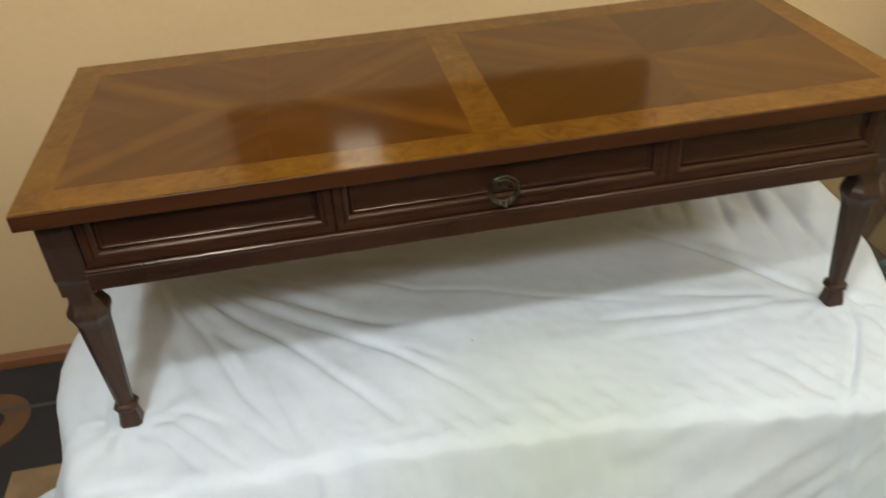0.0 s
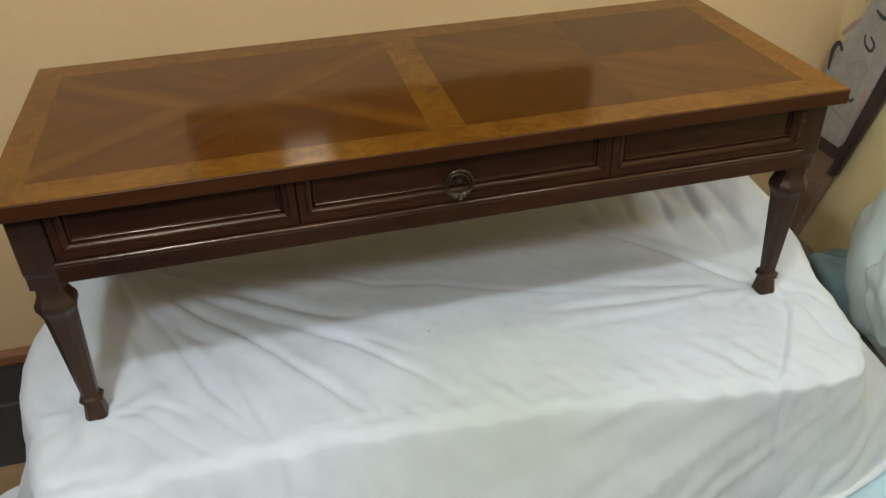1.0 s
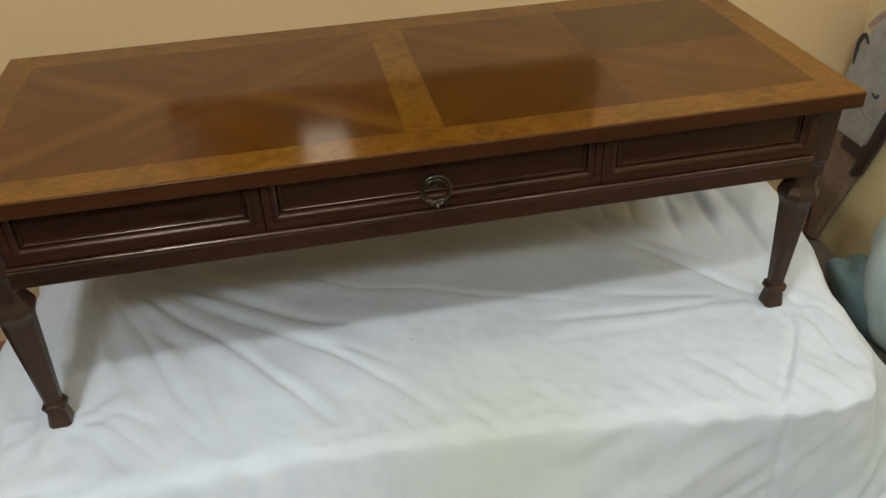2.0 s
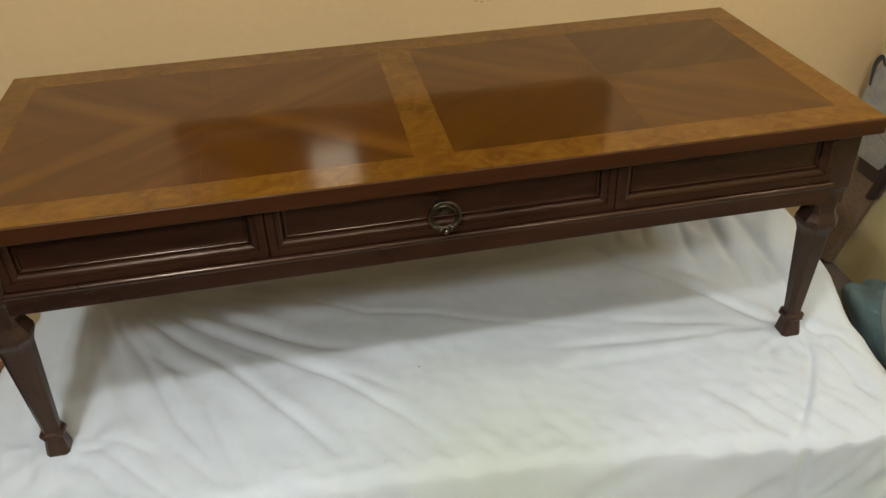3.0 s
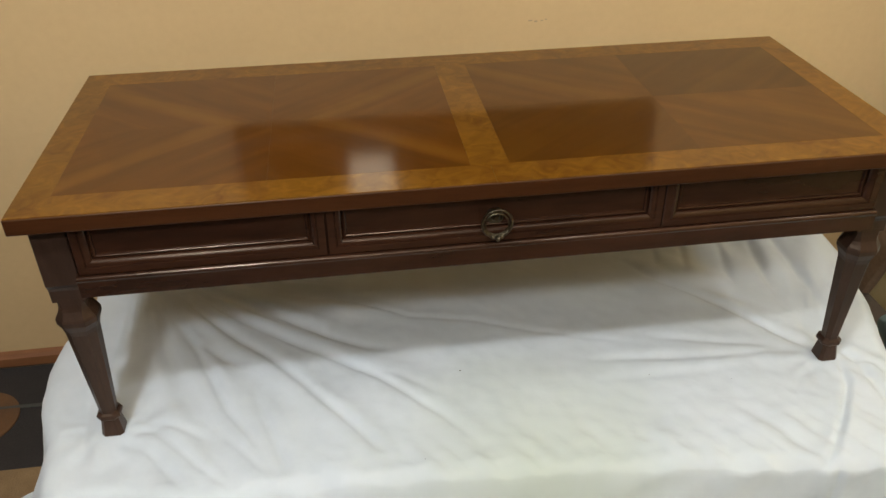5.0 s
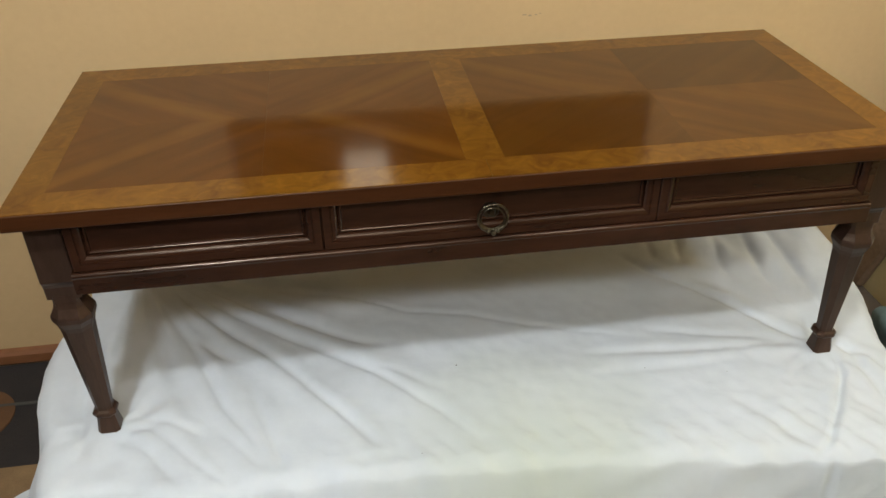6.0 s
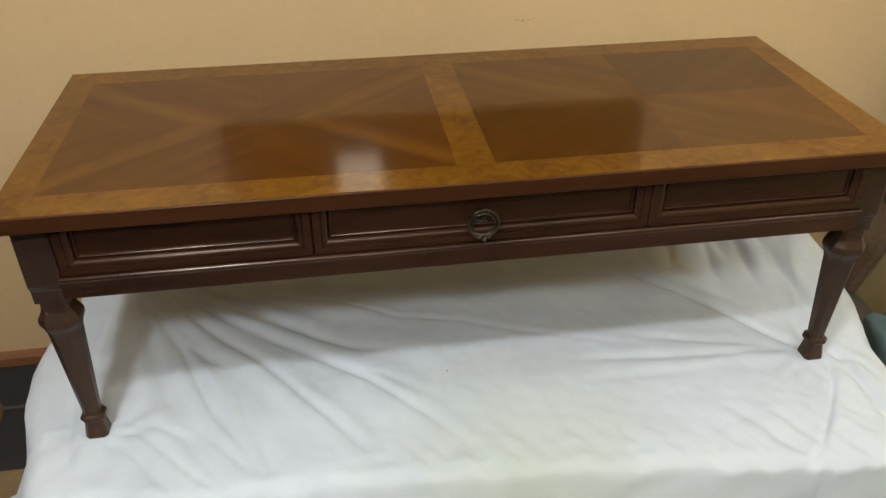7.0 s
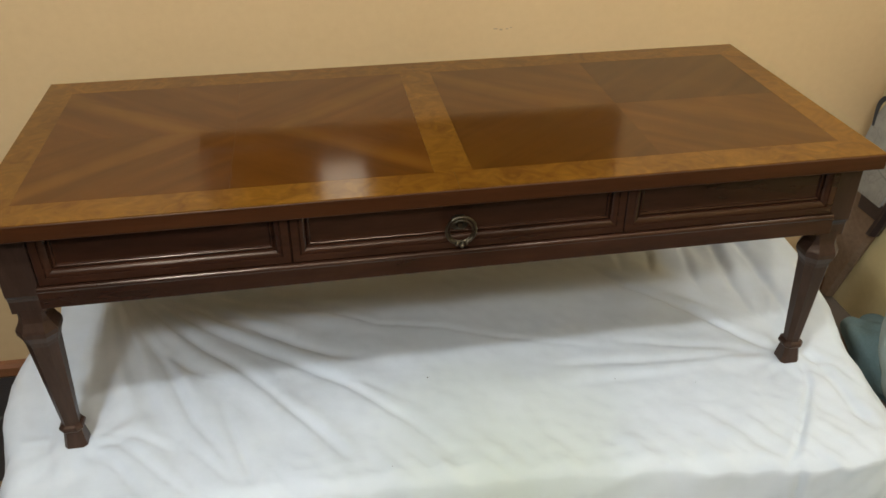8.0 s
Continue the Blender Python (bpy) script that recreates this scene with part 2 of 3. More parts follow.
def prism(outline, z0, z1):
    """An upright prism over a plan outline."""
    bm = bmesh.new()
    low = [bm.verts.new((x, y, z0)) for x, y in outline]
    top = [bm.verts.new((x, y, z1)) for x, y in outline]
    bm.faces.new(top)
    bm.faces.new(low[::-1])
    for i in range(len(low)):
        j = (i + 1) % len(low)
        bm.faces.new((low[i], low[j], top[j], top[i]))
    return bm


def loft(rings, closed_ends=True):
    """Joins rings of equal length, each a list of points."""
    bm = bmesh.new()
    made = [[bm.verts.new(p) for p in ring] for ring in rings]
    for a, b in zip(made, made[1:]):
        for i in range(len(a)):
            j = (i + 1) % len(a)
            bm.faces.new((a[i], a[j], b[j], b[i]))
    if closed_ends:
        bm.faces.new(made[0][::-1])
        bm.faces.new(made[-1])
    return bm


def octagon(w, chamfer, z):
    c = w * chamfer
    return [(w, -w + c, z), (w, w - c, z), (w - c, w, z), (-w + c, w, z), (-w, w - c, z), (-w, -w + c, z), (-w + c, -w, z), (w - c, -w, z)]


def turned(profile):
    return loft([octagon(w, ch, z) for z, w, ch in profile])


def lathe(profile, steps=32, axis="z"):
    rings = []
    for h, r in profile:
        ring = []
        for i in range(steps):
            a = 2 * math.pi * i / steps
            p = (r * math.cos(a), r * math.sin(a), h)
            ring.append(p if axis == "z" else (p[0], h, p[1]))
        rings.append(ring)
    return loft(rings)


def torus(major, minor, steps=64, sides=12, twist=0):
    bm = bmesh.new()
    rows = []
    for i in range(steps):
        a = 2 * math.pi * i / steps
        row = []
        low = 1 + 0.35 * max(0, -math.sin(a))
        for j in range(sides):
            b = 2 * math.pi * j / sides
            ridge = 1 + (0.16 * math.sin(twist * a + b) if twist else 0)
            r = major + minor * low * ridge * math.cos(b)
            row.append(bm.verts.new((r * math.cos(a), minor * low * ridge * math.sin(b), r * math.sin(a))))
        rows.append(row)
    for i in range(steps):
        n = (i + 1) % steps
        for j in range(sides):
            k = (j + 1) % sides
            bm.faces.new((rows[i][j], rows[n][j], rows[n][k], rows[i][k]))
    return bm


# ------------------------------------------------------------------ the room
WX0, WX1, WY0, WY1, HIGH = -4.6, 1.1, -7.0, 0.6, 2.4


def room():
    def wall(name, *b, label, paint=WALL):
        tagged(part(name, box(*b), paint), label, "wall", kind="structure")
    wall("wall_north", WX0 - 0.12, WX1 + 0.12, WY1, WY1 + 0.12, 0, HIGH, label="tan painted wall behind the coffee table")
    wall("wall_south", WX0 - 0.12, WX1 + 0.12, WY0 - 0.12, WY0, 0, HIGH, label="unseen wall across the room, darkened to cut bounced light", paint=FARWALL)
    wall("wall_west", WX0 - 0.12, WX0, WY0, WY1, 0, HIGH, label="unseen side wall, darkened to cut bounced light", paint=FARWALL)
    wall("wall_east", WX1, WX1 + 0.12, WY0, WY1, 0, HIGH, label="side wall painted paler and yellower to look lit", paint=EASTWALL_LIT)
    tagged(part("floor", box(WX0, WX1, WY0, WY1, -0.05, 0), CARPET), "carpeted floor of the room, its tan set for bounced light", "floor", kind="structure")
    tagged(part("ceiling", box(WX0, WX1, WY0, WY1, HIGH, HIGH + 0.05), CEILING), "unseen beige ceiling, darkened to cut bounced light", "ceiling", kind="structure")
    bm = loft([[(x, WY1 - 0.002, 0.012), (x, WY1 - 0.016, 0.012), (x, WY1 - 0.016, 0.034), (x, WY1 - 0.011, 0.042), (x, WY1 - 0.002, 0.046)] for x in (WX0 + 0.002, WX1 - 0.002)])
    tagged(part("baseboard", bm, BASEWOOD), "low reddish brown stained wooden baseboard", "baseboard", kind="structure")


room()


# ------------------------------------------------------------------ lamps of the room and two added bulbs
def bulb_light(at, drop, mat, label):
    """A bare bulb, on the ceiling or let down from it by a cord."""
    lamp = thing("ceiling_light" if not drop else "added_pendant", (*at, HIGH), label, "ceiling light", "bare bulbs of the room")
    part("rose", lathe([(-0.001, 0.06), (-0.008, 0.06), (-0.014, 0.05), (-0.016, 0.024)], 32), WHITEMETAL, lamp, "", True)
    if drop:
        part("cord", lathe([(-0.0155, 0.0035), (-drop - 0.02, 0.0035)], 10), WHITEMETAL, lamp, "", True)
    part("socket", lathe([(-0.0162 - drop, 0.022), (-0.05 - drop, 0.022), (-0.054 - drop, 0.018)], 24), WHITEMETAL, lamp, "", True)
    bm = bmesh.new()
    bmesh.ops.create_uvsphere(bm, u_segments=20, v_segments=12, radius=0.052)
    part("bulb", bm, mat, lamp, "lit frosted glass bulb", True, (0, 0, -0.105 - drop))
    return lamp


def panel_light(at):
    lamp = thing("ceiling_light", (*at, HIGH), "square lit ceiling light with a white metal frame", "ceiling light")
    w, d = 0.12, 0.27
    part("diffuser", box(-w, w, -d, d, -0.03, -0.002), LAMPPANEL, lamp, "frosted lit diffuser")
    for a in (-1, 1):
        part("frame_bar", box(a * (w + 0.012) - 0.012, a * (w + 0.012) + 0.012, -d - 0.024, d + 0.024, -0.036, -0.001, 0.002), WHITEMETAL, lamp)
        part("frame_bar", box(-w, w, a * (d + 0.012) - 0.012, a * (d + 0.012) + 0.012, -0.036, -0.001, 0.002), WHITEMETAL, lamp)
    return lamp


# The two hung bulbs are unseen additions; the last one fills the right side.
for (x, y, drop), strength in zip(((-0.64, -0.98, 0.0), (0.68, -0.92, 0.0), (-0.63, -1.08, 0.7), (0.9, -0.16, 0.9)), BULB_GLOWS):
    words = "added unseen lit bulb hung on a white cord" if drop else "white ceiling lamp holder with one bare lit bulb"
    bulb_light((x, y), drop, glow("lit_bulb_glass", (0.91, 1.0, 1.04), strength), words)
panel_light((-0.03, -2.0))


# ------------------------------------------------------------------ the coffee table
SHEET_Z = 0.31
TOP = 0.41
HX, HY = 0.617, 0.2445


def panel_front(x0, x1, z0, z1):
    """A framed front with a moulded edge round a sunk field."""
    ovolo = [(0.0122 + 0.0088 * math.sin(a), 0.0068 - 0.0068 * math.cos(a)) for a in np.linspace(0.1, 1.45, 9)]
    bead = [(0.0242 - 0.002 * math.cos(a), 0.0078 - 0.0022 * math.sin(a)) for a in np.linspace(0.2, 2.8, 7)]
    steps = [(0, 0.022), (0, 0.0012), (0.0012, 0.0), (0.0108, 0.0), (0.0114, 0.0012), (0.012, 0.0012), *ovolo, (0.0212, 0.0078), *bead, (0.0266, 0.0092), (0.028, 0.0095)]
    rings = [[(x0 + d, y, z0 + d), (x1 - d, y, z0 + d), (x1 - d, y, z1 - d * 0.4), (x0 + d, y, z1 - d * 0.4)] for d, y in steps]
    return loft(rings)


def leg(table, x, y):
    shaft = part("leg", turned([(0.04, 0.0122, 0.5), (0.05, 0.0123, 0.5), (0.2, 0.0212, 0.5), (0.209, 0.0214, 0.5)]), LEGWOOD, table, "octagonal tapered leg", at=(x, y, 0))
    part("foot", turned([(0.0, 0.0152, 0.3), (0.002, 0.0164, 0.3), (0.012, 0.0152, 0.32), (0.027, 0.0132, 0.36), (0.034, 0.0126, 0.42)]), LEGWOOD, shaft)
    part("collar", turned([(0.031, 0.0136, 0.45), (0.0332, 0.0162, 0.45), (0.0352, 0.0173, 0.45), (0.0385, 0.0173, 0.45), (0.0412, 0.016, 0.45), (0.0435, 0.0126, 0.5)]), LEGWOOD, shaft)
    part("capital", turned([(0.2, 0.0213, 0.52), (0.2085, 0.0232, 0.52), (0.2165, 0.0262, 0.5), (0.2195, 0.0272, 0.48), (0.2265, 0.0274, 0.48),
                            (0.23, 0.0262, 0.47), (0.2355, 0.0232, 0.44), (0.241, 0.0203, 0.38), (0.246, 0.0186, 0.3), (0.251, 0.0178, 0.22), (0.262, 0.0176, 0.15)]), LEGWOOD, shaft)
    # the square block, scooped out at the foot of its front
    w, low = 0.0228, 0.2572
    side = [(-w, 0.387), (-w, 0.2875), (-w + 0.0008, 0.286), (-w + 0.0036, 0.2815), (-w + 0.0052, 0.276), (-w + 0.0056, low), (w, low), (w, 0.387)]
    block = loft([[(dx, py, pz) for py, pz in side] for dx in (-w, -w + 0.0012, w - 0.0012, w)])
    for v in block.verts:
        if abs(abs(v.co.x) - w) < 1e-6:
            v.co.y *= 0.96
    part("block", block, LEGWOOD, shaft)
    return shaft


def ring_pull(table, at):
    pull = part("ring_pull", turned([(-0.0115, 0.0105, 0.4), (-0.0085, 0.0112, 0.4), (-0.0065, 0.0098, 0.4), (-0.0055, 0.006, 0.4), (-0.002, 0.0045, 0.4), (0.0005, 0.003, 0.4)]), BRASS, table, "dark brass back plate with a hanging ring")
    pull.data.transform(Matrix.Rotation(math.radians(90), 4, "X"))
    pull.location = at
    part("ring", torus(0.0206, 0.0018, 72, 12, 18), BRASS, pull, "twisted antique brass ring", True, (0, -0.0065, -0.004))
    part("inner_ring", torus(0.0165, 0.0012, 60, 10), BRASS, pull, "thin inner brass ring", True, (0, -0.0055, -0.006))
    part("clasp", lathe([(-0.0055, 0.001), (-0.005, 0.0026), (0, 0.0038), (0.005, 0.0026), (0.0055, 0.001)], 16, "y"), BRASS, pull, "", True, (0, -0.0105, -0.0246))
    for s in (-1, 1):
        part("bead", lathe([(-0.003, 0.0008), (-0.002, 0.0022), (0.002, 0.0022), (0.003, 0.0008)], 14, "y"), BRASS, pull, "", True, (s * 0.007, -0.0095, -0.0232))
    return pull


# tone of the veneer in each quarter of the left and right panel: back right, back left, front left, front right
# The right panel's quarters carry the sheen of their grain as colour.
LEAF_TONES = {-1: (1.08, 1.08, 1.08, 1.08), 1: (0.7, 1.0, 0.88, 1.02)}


def coffee_table():
    t = thing("coffee_table", (0.014, 0.2255, SHEET_Z), "long brown wooden coffee table with sunburst veneer top and tapered legs", "coffee table")
    part("tabletop", box(-HX, HX, -HY, HY, TOP - 0.0245, TOP - 0.0012, 0.0025, 3), EDGE, t, "reddish brown solid tabletop edge")
    # border bands, mitred at the corners, and the middle band
    z0, z1, g, e = TOP - 0.002, TOP, 0.00012, 0.0015
    bx, by, mid = 0.046, 0.0535, 0.0265
    ox, oy, ix, iy = HX - e, HY - e, HX - bx, HY - by
    bands = [
        ([(-ox, -oy), (-g - 0.0, -oy), (-g, -iy - g), (-ix - g, -iy - g)]), ([(g, -oy), (ox, -oy), (ix + g, -iy - g), (g, -iy - g)]),
        ([(-ix - g, iy + g), (-g, iy + g), (-g, oy), (-ox, oy)]), ([(g, iy + g), (ix + g, iy + g), (ox, oy), (g, oy)]),
        ([(-ox, -oy + g), (-ix - g, -iy), (-ix - g, iy), (-ox, oy - g)]), ([(ox, -oy + g), (ox, oy - g), (ix + g, iy), (ix + g, -iy)]),
        ([(-mid, -iy), (mid, -iy), (mid, iy), (-mid, iy)]),
    ]
    for outline in bands:
        part("veneer_band", prism(outline, z0, z1), BURL, t, "golden brown burl border veneer")
    # two panels of matched veneer, four leaves each
    for s in (-1, 1):
        cx = s * (mid + ix) / 2
        hx, hy = (ix - mid) / 2 - g, iy - g
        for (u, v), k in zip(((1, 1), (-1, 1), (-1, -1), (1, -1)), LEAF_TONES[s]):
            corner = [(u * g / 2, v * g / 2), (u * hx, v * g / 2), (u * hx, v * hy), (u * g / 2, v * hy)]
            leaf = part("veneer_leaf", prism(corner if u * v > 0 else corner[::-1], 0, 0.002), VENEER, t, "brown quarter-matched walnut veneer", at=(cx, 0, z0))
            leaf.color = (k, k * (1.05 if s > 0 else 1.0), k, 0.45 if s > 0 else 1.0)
    # aprons
    yf = -0.2255
    for x0, x1, nm in ((-0.553, -0.2275, "front_panel"), (-0.2265, 0.2415, "drawer_front"), (0.2425, 0.566, "front_panel")):
        part(nm, panel_front(x0, x1, 0.3075, 0.3845), DARKWOOD, t, "", at=(0, yf, 0))
    bead = [(-0.0005 - 0.0046 * math.cos(a), 0.3022 + 0.0046 * math.sin(a)) for a in np.linspace(-0.5, 1.5, 11)]
    bm = loft([[(x, yf + y, z) for y, z in ((0.03, 0.2742), (-0.003, 0.2742), (-0.0038, 0.275), (-0.0044, 0.2988), *bead, (0.03, 0.3068))] for x in (-0.5565, 0.5695)])
    part("front_rail", bm, DARKWOOD, t, "dark moulded lower rail")
    part("front_apron", box(-0.5565, 0.5695, yf + 0.0225, yf + 0.034, 0.2762, 0.3855), DARKWOOD, t)
    part("back_apron", box(-0.556, 0.556, 0.197, 0.219, 0.2665, 0.3855, 0.001), DARKWOOD, t)
    for s in (-1, 1):
        part("side_apron", box(s * 0.575 - 0.011, s * 0.575 + 0.011, -0.168, 0.188, 0.2665, 0.3855, 0.001), DARKWOOD, t)
    for x in (-0.581, 0.5855):
        for y in (-0.1925, 0.2125):
            leg(t, x, y)
    ring_pull(t, (0.003, yf - 0.002, 0.345))
    return t


coffee_table()


# ------------------------------------------------------------------ the white sheet under the table
def spline(points, steps):
    """A smooth closed line through plan points, evenly parted."""
    p = np.array(points, float)
    n, out = len(p), []
    for i in range(n):
        a, b, c, d = p[i - 1], p[i], p[(i + 1) % n], p[(i + 2) % n]
        for u in np.linspace(0, 1, 40, endpoint=False):
            out.append(0.5 * (2 * b + (c - a) * u + (2 * a - 5 * b + 4 * c - d) * u * u + (3 * b - a - 3 * c + d) * u ** 3))
    out = np.array(out + out[:1])
    run = np.r_[0, np.cumsum(np.hypot(*np.diff(out, axis=0).T))]
    s = np.linspace(0, run[-1], steps, endpoint=False)
    return np.c_[np.interp(s, run, out[:, 0]), np.interp(s, run, out[:, 1])]


def crease(x, y, line, width, height):
    """A fold along a plan line: a sunk crease with a ridge beside it, fading out at both ends."""
    out = np.zeros_like(x)
    pts = [np.array(p) for p in line]
    lens = [np.linalg.norm(b - a) for a, b in zip(pts, pts[1:])]
    total, done, best = sum(lens), 0.0, np.full_like(x, 9.0)
    for (a, b), ln in zip(zip(pts, pts[1:]), lens):
        d = (b - a) / ln
        u = np.clip((x - a[0]) * d[0] + (y - a[1]) * d[1], 0, ln)
        px, py = x - a[0] - u * d[0], y - a[1] - u * d[1]
        dist = np.hypot(px, py)
        side = np.sign(d[0] * (y - a[1]) - d[1] * (x - a[0])) * dist
        fade = np.sin(np.clip((done + u) / total, 0.0, 1.0) * math.pi) ** 0.6
        val = height * fade * (0.5 * np.exp(-((side - 1.9 * width) / (1.7 * width)) ** 2) + 0.25 * np.exp(-((side + 2.2 * width) / (1.9 * width)) ** 2) - 0.85 * np.exp(-(side / (0.95 * width)) ** 2))
        out = np.where(dist < best, val, out)
        best = np.minimum(best, dist)
        done += ln
    return out


OUTLINE = [(-0.66, 0.55), (-0.67, 0.4), (-0.702, 0.25), (-0.7, 0.13), (-0.667, 0.02), (-0.65, -0.085), (-0.595, -0.118), (-0.3, -0.118), (0.0, -0.132), (0.3, -0.16),
           (0.52, -0.188), (0.625, -0.19), (0.672, -0.165), (0.705, -0.06), (0.725, 0.05), (0.755, 0.16), (0.78, 0.29), (0.785, 0.44), (0.74, 0.56), (0.3, 0.575), (-0.3, 0.575)]
FOLDS = [
    ([(-0.56, 0.42), (-0.519, 0.323), (-0.458, 0.199), (-0.433, 0.139), (-0.398, 0.05), (-0.362, -0.007), (-0.33, -0.07)], 0.0085, 0.0068),
    ([(-0.55, 0.41), (-0.496, 0.349), (-0.438, 0.282), (-0.384, 0.219), (-0.32, 0.152), (-0.232, 0.029), (-0.164, -0.068)], 0.0085, 0.0058),
    ([(-0.55, 0.44), (-0.434, 0.324), (-0.31, 0.214), (-0.221, 0.149), (-0.155, 0.092), (-0.059, -0.009), (0.004, -0.101)], 0.008, 0.0056),
    ([(-0.52, 0.43), (-0.36, 0.32), (-0.303, 0.275), (-0.24, 0.216), (-0.179, 0.18), (-0.119, 0.158)], 0.01, 0.0072),
    ([(-0.42, 0.425), (-0.314, 0.374), (-0.215, 0.327), (-0.151, 0.291), (-0.089, 0.248), (0.029, 0.215), (0.09, 0.184), (0.182, 0.156), (0.312, 0.105)], 0.0075, 0.0022),
    ([(-0.48, 0.245), (-0.413, 0.179), (-0.35, 0.14)], 0.009, 0.0045),
    ([(-0.362, 0.1), (-0.347, 0.049), (-0.322, -0.028), (-0.301, -0.093), (-0.27, -0.15)], 0.009, 0.0042),
    ([(-0.41, 0.015), (-0.388, -0.017), (-0.357, -0.056), (-0.325, -0.105)], 0.008, 0.0032),
    ([(-0.56, 0.032), (-0.504, 0.018), (-0.467, -0.022), (-0.429, -0.065), (-0.385, -0.11)], 0.0075, 0.0034),
    ([(-0.54, 0.052), (-0.476, 0.023), (-0.42, -0.012)], 0.007, 0.003),
    ([(-0.545, 0.02), (-0.495, -0.039), (-0.45, -0.105)], 0.0075, 0.003),
    ([(-0.27, 0.075), (-0.237, 0.035), (-0.193, -0.02), (-0.15, -0.09)], 0.009, 0.0036),
    ([(-0.2, 0.13), (-0.1, 0.075), (-0.04, 0.03)], 0.009, 0.0022),
    ([(-0.63, 0.16), (-0.615, 0.06), (-0.6, -0.03)], 0.009, 0.004),
    ([(-0.65, 0.03), (-0.6, 0.045), (-0.575, 0.04)], 0.007, 0.003),
    ([(0.35, 0.37), (0.39, 0.31), (0.447, 0.244), (0.497, 0.182), (0.532, 0.133), (0.597, 0.045)], 0.0085, 0.0062),
    ([(0.575, 0.47), (0.56, 0.402), (0.542, 0.31), (0.535, 0.22)], 0.008, 0.005),
    ([(0.64, 0.47), (0.623, 0.409), (0.598, 0.243), (0.599, 0.15)], 0.0085, 0.0062),
    ([(0.67, 0.47), (0.657, 0.412), (0.662, 0.233), (0.66, 0.1)], 0.0095, 0.0065),
    ([(0.49, 0.46), (0.48, 0.37), (0.46, 0.3)], 0.008, 0.004),
    ([(0.43, 0.46), (0.425, 0.4), (0.415, 0.33)], 0.01, 0.005),
    ([(0.612, 0.035), (0.617, 0.012), (0.604, -0.035), (0.55, -0.112), (0.508, -0.166), (0.47, -0.2)], 0.0055, 0.0068),
    ([(0.625, 0.06), (0.651, 0.02), (0.645, -0.087), (0.654, -0.17)], 0.009, 0.006),
    ([(0.63, 0.05), (0.675, 0.0), (0.69, -0.06)], 0.008, 0.005),
    ([(0.59, 0.025), (0.54, -0.01), (0.5, -0.05)], 0.008, 0.003),
    ([(0.2, 0.085), (0.3, 0.07), (0.42, 0.06), (0.56, 0.056)], 0.009, 0.0038),
    ([(0.32, 0.125), (0.42, 0.1), (0.55, 0.065)], 0.009, 0.0034),
    ([(0.2, 0.03), (0.32, 0.025), (0.46, 0.03)], 0.011, 0.0022),
]


